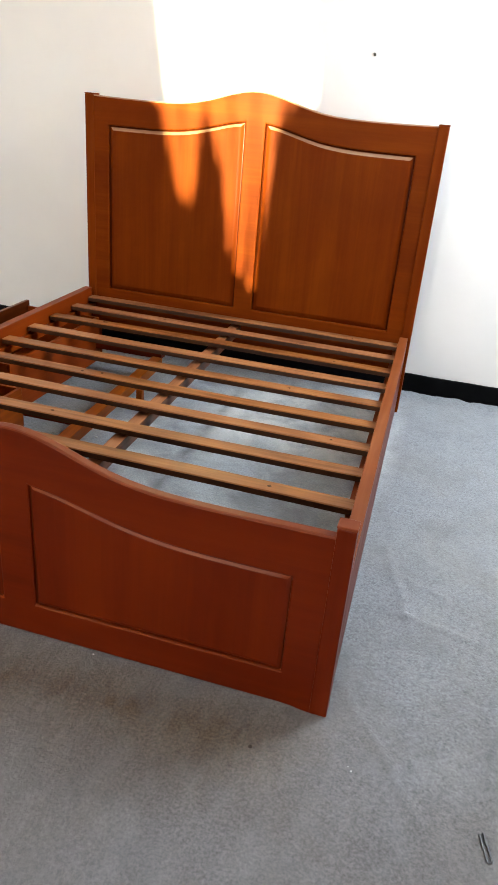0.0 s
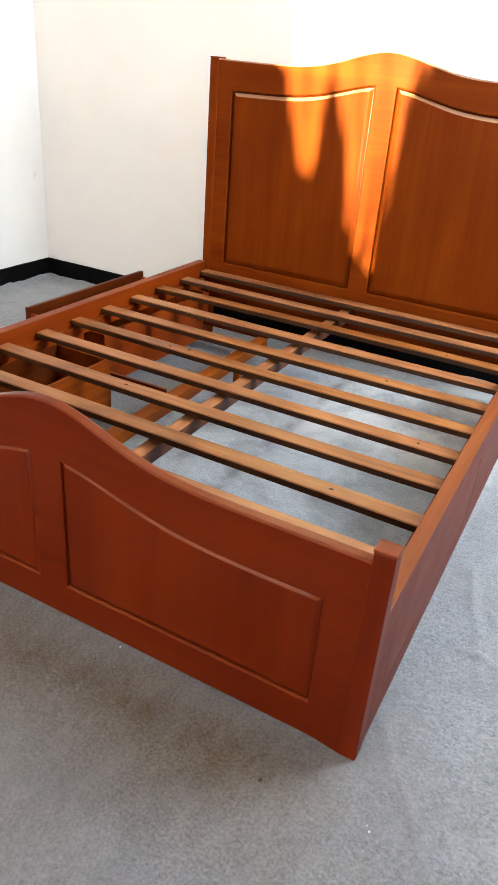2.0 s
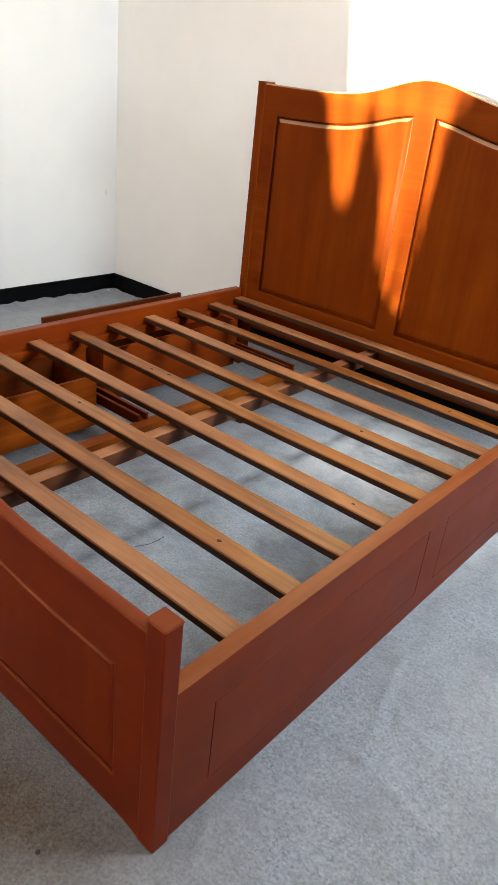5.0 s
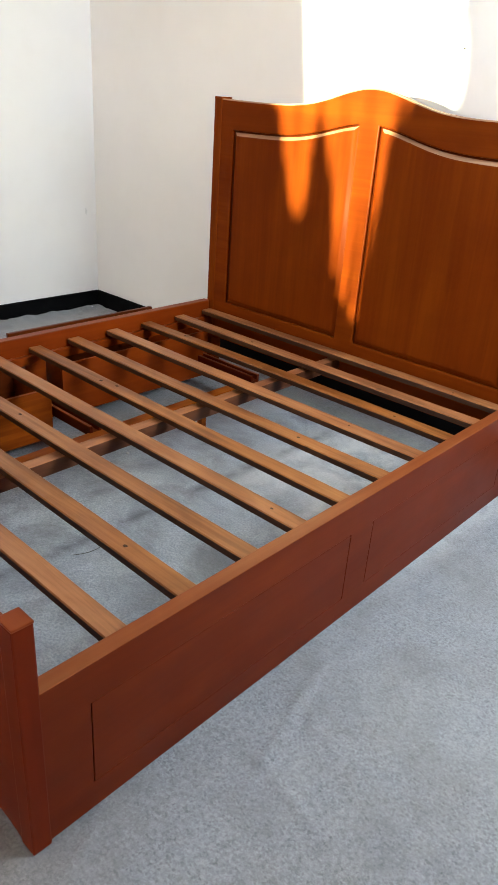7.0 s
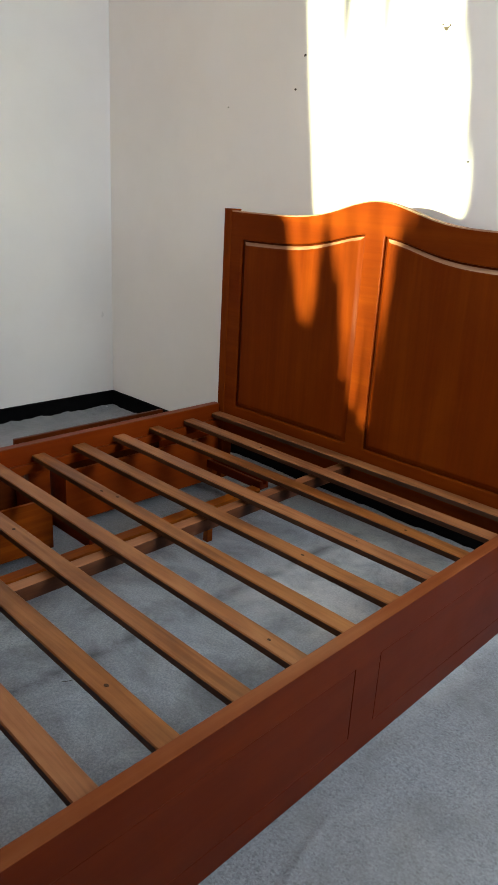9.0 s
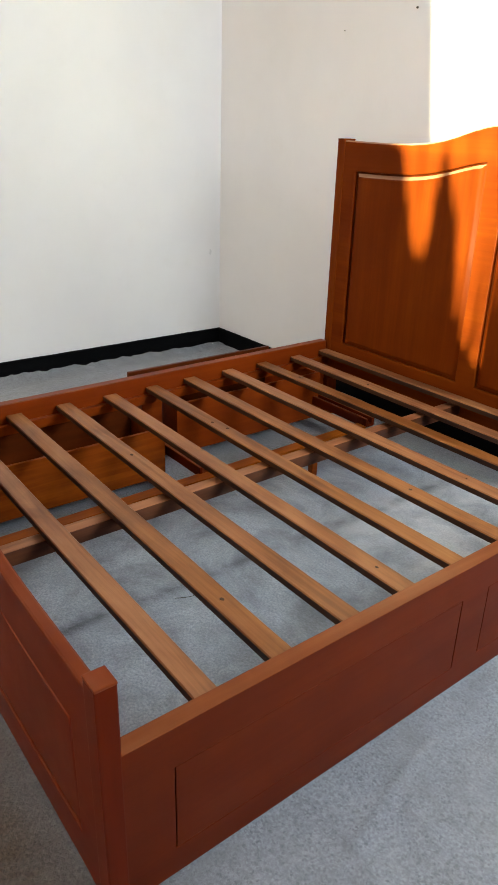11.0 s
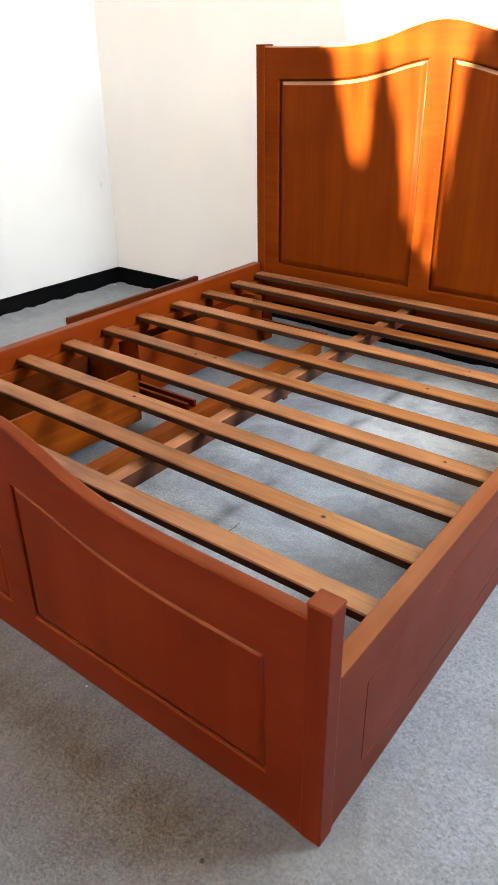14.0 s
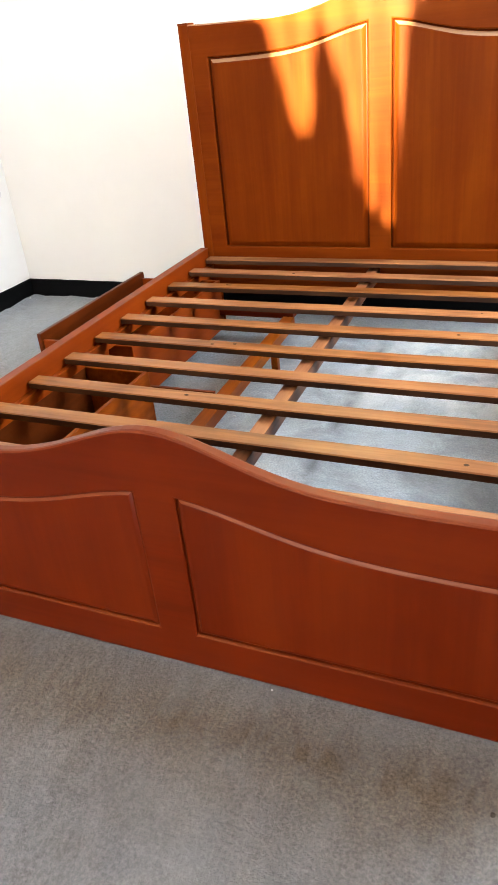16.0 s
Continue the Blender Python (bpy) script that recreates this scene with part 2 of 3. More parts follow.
BLACK = black_gloss()
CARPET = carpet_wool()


def plain(name, colour, rough=0.5, metal=0.0):
    n = Nodes(name)
    tone = n.noise(30.0, 4)
    n.bsdf.inputs["Metallic"].default_value = metal
    return n.done(n.mix(n.grey(tone, 0.0, 0.4), colour, tuple(0.7 * c for c in colour)), rough)


SCUFF = plain("grey_rub", (0.68, 0.66, 0.64), 0.7)
STEEL = plain("dull_steel", (0.12, 0.12, 0.125), 0.4, 0.8)
CLOTH = plain("curtain_cloth", (0.6, 0.55, 0.48), 0.9)
WHITE = plain("white_fluff", (0.6, 0.6, 0.6), 0.8)
KNOT = plain("dark_knot", (0.045, 0.015, 0.005), 0.9)
DIRT = plain("dark_grit", (0.05, 0.035, 0.025), 0.8)
FRAME = plain("window_paint", (0.7, 0.7, 0.68), 0.5)


# ---- shapes ----
def part(name, bm, material, parent=None, label="", worn=None, edge=None, groove=None):
    """Links a bmesh as one mesh object, under a thing or a part where one is given. worn: the height above which upward
    faces keep the paler edge tone.
    """
    me = bpy.data.meshes.new(name)
    bmesh.ops.recalc_face_normals(bm, faces=bm.faces)
    bm.to_mesh(me)
    bm.free()
    me.materials.append(material)
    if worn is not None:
        me.materials.append(edge or WORN_LIT)
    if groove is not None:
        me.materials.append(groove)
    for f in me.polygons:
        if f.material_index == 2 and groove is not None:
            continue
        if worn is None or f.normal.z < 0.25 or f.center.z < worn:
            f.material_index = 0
    ob = new(name, me)
    if parent is not None:
        ob.parent = parent
    if label:
        tagged(ob, label)
    return ob


def block(x0, x1, y0, y1, z0, z1, bevel=0.002, bm=None, m=None):
    """A box with rounded edges, between the given limits."""
    bm = bm or bmesh.new()
    size, mid = (x1 - x0, y1 - y0, z1 - z0), ((x0 + x1) / 2, (y0 + y1) / 2, (z0 + z1) / 2)
    made = bmesh.ops.create_cube(bm, size=1.0, matrix=Matrix.Translation(mid) @ Matrix.Diagonal((*size, 1)))
    if bevel:
        edges = {e for v in made["verts"] for e in v.link_edges}
        made = bmesh.ops.bevel(bm, geom=list(edges), offset=bevel, segments=2, affect="EDGES", profile=0.6)
    if m is not None:
        bmesh.ops.transform(bm, matrix=m, verts=made["verts"])
    return bm


def lattice(us, levels, solid, depth, bevel=0.003):
    """A board in the plane u, z with openings: columns at us, heights levels(u), cells where solid(column, level) is true, front at 0 and back at depth.
    The board's u runs along x, its depth along y."""
    bm = bmesh.new()
    rows = len(levels(us[0]))
    grid = {}
    for i, u in enumerate(us):
        for j, z in enumerate(levels(u)):
            for k, y in enumerate((0.0, depth)):
                grid[i, j, k] = bm.verts.new((u, y, z))
    on = {(i, j) for i in range(len(us) - 1) for j in range(rows - 1) if solid((us[i] + us[i + 1]) / 2, j)}
    for i, j in on:
        for k in (0, 1):
            bm.faces.new([grid[a, b, k] for a, b in ((i, j), (i + 1, j), (i + 1, j + 1), (i, j + 1))])
        for (a, b), c, d in (((i - 1, j), (i, j), (i, j + 1)), ((i + 1, j), (i + 1, j), (i + 1, j + 1)), ((i, j - 1), (i, j), (i + 1, j)), ((i, j + 1), (i, j + 1), (i + 1, j + 1))):
            if (a, b) not in on:
                bm.faces.new([grid[*c, 0], grid[*d, 0], grid[*d, 1], grid[*c, 1]])
    bmesh.ops.delete(bm, geom=[v for v in bm.verts if not v.link_faces], context="VERTS")
    bmesh.ops.recalc_face_normals(bm, faces=bm.faces)
    if bevel:
        for f in bm.faces:
            f.material_index = 0
        sharp = [e for e in bm.edges if len(e.link_faces) == 2 and e.calc_face_angle() > 0.9]
        bmesh.ops.bevel(bm, geom=sharp, offset=bevel, segments=2, affect="EDGES", profile=0.6, material=1)
    return bm


def raised_panel(u0, u1, low, top, steps=22, deep=0.011, rise=0.002, back=0.02, wide=0.02):
    """A fielded panel: a groove at its rim, a sloping bevel, then the flat field. top(u) is its upper edge."""
    bm = bmesh.new()
    rings = []
    curve = [(wide * (0.28 + 0.72 * k / 6), rise + (deep - rise) * (1 - math.sin(k / 6 * math.pi / 2))) for k in range(7)]
    for inset, y in [(0.0, back), (0.0, deep)] + curve:
        a, b = u0 + inset, u1 - inset
        us = [a + (b - a) * i / steps for i in range(steps + 1)]
        whole = [u0 + (u1 - u0) * i / steps for i in range(steps + 1)]
        lower = [bm.verts.new((u, y, low + inset)) for u in us]
        upper = [bm.verts.new((u, y, top(w) - inset)) for u, w in zip(us, whole)]
        rings.append((lower, upper))
    for k, ((l0, t0), (l1, t1)) in enumerate(zip(rings, rings[1:])):
        for i in range(steps):
            bm.faces.new((l0[i], l0[i + 1], l1[i + 1], l1[i])).material_index = 0
            # 1: painted highlight on the upper bevel; 2: darkened groove floor.
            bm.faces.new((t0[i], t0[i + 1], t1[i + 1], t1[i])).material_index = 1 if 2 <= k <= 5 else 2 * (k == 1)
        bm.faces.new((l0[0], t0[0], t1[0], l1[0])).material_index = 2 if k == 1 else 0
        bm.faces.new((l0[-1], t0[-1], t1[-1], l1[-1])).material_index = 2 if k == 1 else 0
    for f in bm.faces:
        f.smooth = True
    for lower, upper in (rings[-1], rings[0]):
        for i in range(steps):
            bm.faces.new((lower[i], lower[i + 1], upper[i + 1], upper[i]))
    return bm


def spread(*stops):
    """Even columns between the given places: (start, end, count), ..."""
    out = []
    for a, b, count in stops:
        out += [a + (b - a) * i / count for i in range(count)]
    return out + [stops[-1][1]]


def hump(u, wide):
    return math.exp(-((u / wide) ** 2))


# ---- the room ----
LEFT, RIGHT, BACK, FRONT, TOP = -2.065, 2.2, 2.19, -4.6, 2.75
WIN_SIDE, WIN_FRONT = (1.12, 2.1, 1.27, 2.43), (-1.0, 0.5, 0.75, 2.68)


def wall_with_opening(name, opening, span, deep):
    a, b, lo, hi = opening
    us = spread((span[0], a, 6), (a, b, 6), (b, span[1], 6))
    bm = lattice(us, lambda u: (-0.1, lo, hi, TOP), lambda u, j: not (j == 1 and a < u < b), deep, 0.0)
    return bm


tagged(part("wall_back", block(LEFT - 0.15, RIGHT + 0.15, BACK, BACK + 0.15, -0.1, TOP, 0), WALL), "off-white painted plaster wall with small nail holes", "wall", kind="structure")
tagged(part("wall_left", block(LEFT - 0.15, LEFT, FRONT, BACK, -0.1, TOP, 0), WALL), "off-white painted plaster wall with faint roller marks", "wall", kind="structure")
bm = wall_with_opening("wall_right", WIN_SIDE, (FRONT, BACK), 0.15)
bmesh.ops.transform(bm, matrix=Matrix(((0, 1, 0, RIGHT), (1, 0, 0, 0), (0, 0, 1, 0), (0, 0, 0, 1))), verts=bm.verts)
tagged(part("wall_right", bm, WALL), "off-white painted plaster wall with a window opening", "wall", kind="structure")
bm = wall_with_opening("wall_front", WIN_FRONT, (LEFT - 0.15, RIGHT + 0.15), 0.15)
bmesh.ops.translate(bm, vec=(0, FRONT - 0.15, 0), verts=bm.verts)
tagged(part("wall_front", bm, WALL), "off-white painted plaster wall with a window opening", "wall", kind="structure")
tagged(part("ceiling", block(LEFT - 0.15, RIGHT + 0.15, FRONT - 0.15, BACK + 0.15, TOP, TOP + 0.12, 0), CEIL), "plain white painted plaster ceiling", "ceiling", kind="structure")


def baseboard(name, along_x, a, b, at):
    """A black skirting board with a slightly uneven painted top edge."""
    bm = bmesh.new()
    count = int((b - a) / 0.05)
    rows = []
    for i in range(count + 1):
        u = a + (b - a) * i / count
        top = 0.111 + 0.0025 * noise.noise((u * 6, at, 0.0)) + 0.0014 * noise.noise((u * 23, at, 3.0))
        ring = [(0.0, -0.02), (0.011, -0.02), (0.011, top - 0.004), (0.008, top), (0.0, top)]
        rows.append([bm.verts.new((u, at - d, z) if along_x else (at + d, u, z)) for d, z in ring])
    for r, s in zip(rows, rows[1:]):
        for i in range(5):
            bm.faces.new((r[i], r[(i + 1) % 5], s[(i + 1) % 5], s[i]))
    bm.faces.new(rows[0])
    bm.faces.new(rows[-1])
    return tagged(part(name, bm, BLACK), "black painted skirting board along the wall", "baseboard", kind="structure")


baseboard("baseboard_back", True, LEFT, RIGHT, BACK)
baseboard("baseboard_left", False, FRONT, BACK - 0.012, LEFT)

CREASES = [((0.78, 0.16), (1.03, -0.22), 0.011, 0.014), ((0.84, 0.78), (0.96, 0.36), 0.009, 0.014), ((0.92, 0.44), (1.12, 0.4), 0.011, 0.014), ((0.9, 0.62), (1.05, 0.56), 0.008, 0.013), ((0.52, -0.3), (0.7, -0.52), 0.004, 0.025)]


def carpet_height(x, y):
    z = 0.004 * noise.noise((x * 1.1, y * 1.1, 0.3)) + 0.0022 * noise.noise((x * 4.0, y * 4.0, 2.0))
    if -0.9 < x < 0.85 and -0.06 < y < 2.0:
        z = min(z, 0.001)
    for (ax, ay), (bx, by), high, wide in CREASES:
        dx, dy = bx - ax, by - ay
        along = ((x - ax) * dx + (y - ay) * dy) / (dx * dx + dy * dy)
        off = ((x - ax) * dy - (y - ay) * dx) / math.hypot(dx, dy) + 0.012 * noise.noise((along * 4, ax, 0.0))
        if -0.1 < along < 1.1:
            fade = min(1.0, (along + 0.1) / 0.25, (1.1 - along) / 0.25)
            z += 0.55 * fade * high * math.exp(-((off / wide) ** 2))
    rim = min(x - LEFT, BACK - y)
    if rim < 0.12:
        ragged = 0.75 + 0.3 * noise.noise((x * 5, y * 5, 1.0)) + 0.25 * noise.noise((x * 17, y * 17, 4.0)) + 0.08 * noise.noise((x * 43, y * 43, 6.0))
        lift = 0.04 + 0.028 * min(1.0, max(0.0, (2.05 - y) / 0.5)) * (x - LEFT < 0.12)
        z += lift * ragged * (1 - rim / 0.12) ** 2
    return z - 0.001


def carpet():
    bm = bmesh.new()
    xs = spread((LEFT + 0.013, LEFT + 0.15, 8), (LEFT + 0.15, 0.7, 90), (0.7, 1.3, 110), (1.3, RIGHT, 26))
    ys = spread((FRONT, -0.7, 70), (-0.7, 1.0, 220), (1.0, BACK - 0.15, 130), (BACK - 0.15, BACK - 0.013, 8))
    grid = [[bm.verts.new((x, y, carpet_height(x, y))) for y in ys] for x in xs]
    for a, b in zip(grid, grid[1:]):
        for j in range(len(ys) - 1):
            bm.faces.new((a[j], b[j], b[j + 1], a[j + 1]))
    for f in bm.faces:
        f.smooth = True
    return part("floor_carpet", bm, CARPET)


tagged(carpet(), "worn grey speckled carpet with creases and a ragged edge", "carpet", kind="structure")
tagged(part("floor_slab", block(LEFT - 0.15, RIGHT + 0.15, FRONT - 0.15, BACK + 0.15, -0.2, -0.022, 0), plain("screed", (0.3, 0.3, 0.29), 0.9)), "grey cement floor slab below the carpet", "floor", kind="structure")


def window(name, opening, m):
    """Painted window frame with a mullion, in an opening; its width runs along x and its depth along y."""
    a, b, lo, hi = opening
    w = tagged(new(name), "white painted window frame in the wall", "window", kind="structure")
    w.matrix_world = m
    for x0, x1, z0, z1 in ((a, a + 0.05, lo, hi), (b - 0.05, b, lo, hi), (a + 0.05, b - 0.05, lo, lo + 0.05), (a + 0.05, b - 0.05, hi - 0.05, hi)):
        part("window_frame", block(x0, x1, 0.05, 0.1, z0, z1, 0.003), FRAME, w)
    return w


window("window_1", WIN_SIDE, Matrix(((0, 1, 0, RIGHT), (1, 0, 0, 0), (0, 0, 1, 0), (0, 0, 0, 1))))
window("window_2", WIN_FRONT, Matrix.Translation((0, FRONT - 0.15, 0)))


def curtain(inner, outer, low, high):
    """A hanging curtain with folds, from its outer edge (a fixed x) to its inner edge, which is a function of the height."""
    bm = bmesh.new()
    rows = []
    for j in range(41):
        z = low + (high - low) * j / 40
        a, b = outer, inner(z)
        row = []
        for i in range(31):
            s = i / 30
            x = a + (b - a) * s
            y = FRONT + 0.07 + 0.025 * math.sin(s * 38 + 0.6 * math.sin(z * 2)) * (1 - 0.3 * j / 40)
            row.append(bm.verts.new((x, y, z)))
        rows.append(row)
    for r, s in zip(rows, rows[1:]):
        for i in range(30):
            bm.faces.new((r[i], r[i + 1], s[i + 1], s[i]))
    bmesh.ops.solidify(bm, geom=bm.faces[:], thickness=0.003)
    return bm


def lerp(z, stops):
    return float(np.interp(z, [s[0] for s in stops], [s[1] for s in stops]))


RUN = 1.93 - (FRONT + 0.07)
UP, SIDE = RUN * math.tan(radians(SUN_UP)), -RUN * math.tan(radians(SUN_SIDE))
GAP_LEFT = [(z + UP, x + SIDE) for z, x in [(0.44, 0.08), (0.455, 0.03), (0.5, -0.03), (0.6, -0.1), (0.74, -0.14), (0.755, -0.3), (0.82, -0.345), (0.95, -0.395), (1.215, -0.455), (1.24, -0.535), (1.8, -0.62), (2.1, -0.66)]]
GAP_RIGHT = [(z + UP, x + SIDE) for z, x in [(0.45, 0.03), (0.55, 0.035), (0.65, 0.042), (0.85, 0.065), (1.03, 0.092), (1.255, 0.118), (1.285, 0.155), (1.44, 0.145), (1.8, 0.075), (2.1, 0.0)]]


def strand(stops):
    """A narrow hanging fold of the curtain: its middle and width at some heights."""
    bm = bmesh.new()
    zs = [s[0] for s in stops]
    rows = []
    for j in range(25):
        z = zs[0] + (zs[-1] - zs[0]) * j / 24
        x, w = (float(np.interp(z, zs, [s[k] for s in stops])) for k in (1, 2))
        rows.append([bm.verts.new((x + w * (i / 4 - 0.5), FRONT + 0.11 + 0.012 * math.sin(i * 1.6 + z), z)) for i in range(5)])
    for r, t in zip(rows, rows[1:]):
        for i in range(4):
            bm.faces.new((r[i], r[i + 1], t[i + 1], t[i]))
    bmesh.ops.solidify(bm, geom=bm.faces[:], thickness=0.003)
    return bm


FOLDS = [[(0.55, -0.2, 0.19), (0.72, -0.22, 0.2), (0.8, -0.22, 0.18), (0.95, -0.222, 0.12), (1.12, -0.242, 0.058), (1.2, -0.25, 0.025), (1.27, -0.255, 0.004)], [(1.72, -0.45, 0.005), (1.95, -0.46, 0.05), (2.2, -0.47, 0.1)], [(1.6, -0.26, 0.005), (1.9, -0.27, 0.04), (2.2, -0.28, 0.07)]]
# Thin loose pleats that comb the sunlight into streaks
for top_x, low_x, wide in ((-0.365, -0.318, 0.014), (-0.14, -0.09, 0.012), (-0.03, 0.0, 0.01)):
    FOLDS.append([(0.45, low_x - 0.01, wide), (0.8, low_x, wide), (1.25, top_x, wide), (1.42, top_x - 0.02, 0.001)])
# Unseen strips added to dim the sun, most of them widening towards the hem
FOLDS += [[(1.32, x, 0.002), (1.45, x, w), (1.8, x - 0.03, w), (2.2, x - 0.06, w)] for x, w in ((0.125, 0.018), (0.085, 0.012), (-0.5, 0.014), (-0.42, 0.01), (-0.1, 0.012), (-0.02, 0.008))]
FOLDS += [[(0.7, -0.352, 0.05), (0.82, -0.368, 0.03), (0.95, -0.39, 0.012), (1.1, -0.4, 0.001)], [(0.7, -0.285, 0.03), (0.85, -0.283, 0.02), (1.0, -0.285, 0.004)]]
FOLDS += [[(0.6, 0.05, 0.016), (0.85, 0.065, 0.04), (1.1, 0.085, 0.045), (1.25, 0.1, 0.03), (1.4, 0.1, 0.002)]]
for k in range(9):
    x = -0.4 + 0.058 * k
    FOLDS.append([(0.42, x + 0.03, 0.034), (0.8, x + 0.02, 0.024), (1.05, x, 0.012), (1.18, x - 0.01, 0.002)])
drape = tagged(part("curtain", curtain(lambda z: lerp(z, GAP_LEFT), -1.25, 0.6, 2.72), CLOTH), "beige cloth curtain drawn half across the window", "curtain")
for fold in FOLDS:
    part("curtain_fold", strand([(z + UP, x + SIDE, w) for z, x, w in fold]), CLOTH, drape)
tagged(part("curtain", curtain(lambda z: lerp(z, GAP_RIGHT), 0.8, 0.6, 2.72), CLOTH), "beige cloth curtain drawn half across the window", "curtain")

# ---- the bed ----
LENGTH, SKEW, RAIL_SKEW = 1.93, -0.024, -0.036
FOOT_X, HEAD_X = -0.005, -0.027


def lean(y):
    """How far the frame stands aside at a place along its length."""
    return SKEW * y / LENGTH


bed = tagged(new("bed"), "red-brown varnished wooden double bed frame with bare slats", "bed frame")


def head_top(u):
    return 1.2235 + 0.0745 * hump(u, 0.215) + 0.006 * (abs(u) / 0.75) ** 4


def head_panel_top(u):
    return 1.112 + 0.069 * hump(u, 0.235)


def foot_top(u):
    return 0.485 + 0.094 * hump(u, 0.215)


def foot_panel_top(u):
    return 0.364 + 0.08 * hump(u, 0.255)


def end_board(name, at, half, low, panel_low, top, panel_top, post_top, deep, groove, tone, tone_up, edge, label, back=0.008, p0=0.046, p1=0.676):
    """Headboard or footboard: frame, two fielded panels and two corner posts."""
    inner = half - 0.043
    us = spread((-inner - 0.012, -p1, 3), (-p1, -p0, 26), (-p0, p0, 4), (p0, p1, 26), (p1, inner + 0.012, 3))
    frame_bm = lattice(us, lambda u: (low - 0.012 * max(0.0, (abs(u) - p1) / (inner - p1)) ** 2, panel_low, panel_top(u), top(u)), lambda u, j: not (j == 1 and p0 < abs(u) < p1), deep, 0.005)
    if edge is WORN_LIT:
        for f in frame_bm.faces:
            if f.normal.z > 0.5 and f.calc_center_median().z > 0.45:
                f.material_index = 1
    board = part(name, frame_bm, tone, bed, label, 0.05 if edge is WORN_LIT else 0.6, edge)
    board.location = at
    for a, b in ((-p1, -p0), (p0, p1)):
        part("panel", raised_panel(a, b, panel_low, panel_top, 22, *groove), tone_up, board, "", panel_low + 0.1, edge, SHADE_RED if edge is WORN_LIT else SHADE_UP)
    for side in (-1, 1):
        a, b = sorted((side * inner, side * half))
        bm = block(a + 0.0008, b - 0.0008, -0.004, deep + back, 0.0, post_top - 0.006, 0.003)
        post = part("post", bm, tone_up, board)
        part("cap", block(a - 0.0005, b + 0.0005, -0.0045, deep + back + 0.0005, post_top - 0.0065, post_top, 0.0025), edge if edge is WORN_LIT else tone_up, post)
    return board


headboard = end_board("headboard", (HEAD_X, LENGTH, 0), 0.794, 0.2, 0.377, head_top, head_panel_top, 1.236, 0.032, (0.0125, 0.002, 0.024, 0.027), HEAD, HEAD_UP, BEVEL_LIGHT, "tall headboard with a curved top and two panels", 0.024, 0.044, 0.681)
footboard = end_board("footboard", (FOOT_X, 0, 0), 0.797, 0.004, 0.099, foot_top, foot_panel_top, 0.516, 0.026, (0.0062, 0.002, 0.022, 0.014), RED, RED_UP, WORN_LIT, "low footboard with a curved top and two panels")

# Side rails: the board's own u runs along the bed, its depth inwards.
Y0, Y1 = 0.028, LENGTH - 0.009


def along_bed(x0, inwards, skew=SKEW):
    """From a board's own plane to the bed's side: u to y, depth to x, leaning with the frame."""
    return Matrix(((skew / LENGTH, inwards, 0, x0), (1, 0, 0, 0), (0, 0, 1, 0), (0, 0, 0, 1)))


def right_rail():
    spans = ((0.13, 0.92), (1.02, 1.83))
    us = spread((Y0, 0.13, 2), (0.13, 0.92, 6), (0.92, 1.02, 2), (1.02, 1.83, 6), (1.83, Y1, 2))
    bm = lattice(us, lambda u: (0.009, 0.075, 0.274, 0.363), lambda u, j: not (j == 1 and any(a < u < b for a, b in spans)), 0.036, 0.0015)
    bmesh.ops.transform(bm, matrix=along_bed(0.7905, -1, RAIL_SKEW), verts=bm.verts)
    for f in bm.faces:
        if f.calc_center_median().z > 0.362:
            f.material_index = 1
    rail = part("side_rail", bm, RAIL_LONG, bed, "long side rail with two grooved panels", 0.3, WORN_LONG)
    for a, b in spans:
        bm = lattice(spread((a + 0.0025, b - 0.0025, 6)), lambda u: (0.0762, 0.2728), lambda u, j: True, 0.022, 0.001)
        bmesh.ops.transform(bm, matrix=along_bed(0.7905 - 0.0003, -1, RAIL_SKEW), verts=bm.verts)
        part("panel", bm, RAIL_LONG, rail)
        bm = lattice([a - 0.01, b + 0.01], lambda u: (0.065, 0.285), lambda u, j: True, 0.006, 0.001)
        bmesh.ops.transform(bm, matrix=along_bed(0.7905 - 0.005, -1, RAIL_SKEW), verts=bm.verts)
        part("backing", bm, RAIL_LONG, rail)


def left_rail():
    spans = ((0.2, 0.94), (1.03, 1.82))
    us = spread((Y0, 0.2, 2), (0.2, 0.94, 6), (0.94, 1.03, 2), (1.03, 1.82, 6), (1.82, Y1, 2))
    bm = lattice(us, lambda u: (0.012, 0.06, 0.292, 0.371), lambda u, j: not (j == 1 and any(a < u < b for a, b in spans)), 0.036, 0.003)
    bmesh.ops.transform(bm, matrix=along_bed(-0.812, 1), verts=bm.verts)
    part("side_rail", bm, AMBER_LONG, bed, "side rail with two drawer openings", 0.32, WORN_LONG)


right_rail()
left_rail()

# Cleats that carry the slats
for x0, inwards, y0, y1 in ((0.755, -1, 0.05, 1.92), (-0.775, 1, 0.05, 1.92)):
    bm = lattice(spread((y0, y1, 3)), lambda u: (0.265, 0.3), lambda u, j: True, 0.02, 0.002)
    bmesh.ops.transform(bm, matrix=along_bed(x0, inwards, RAIL_SKEW if inwards < 0 else SKEW), verts=bm.verts)
    part("cleat", bm, AMBER_LONG, bed)

SLATS = [(0.215, 0.21), (0.4, 0.387), (0.585, 0.58), (0.772, 0.76), (0.955, 0.945), (1.13, 1.13), (1.32, 1.32), (1.505, 1.505), (1.7, 1.69), (1.87, 1.866)]
rng = random.Random(4)


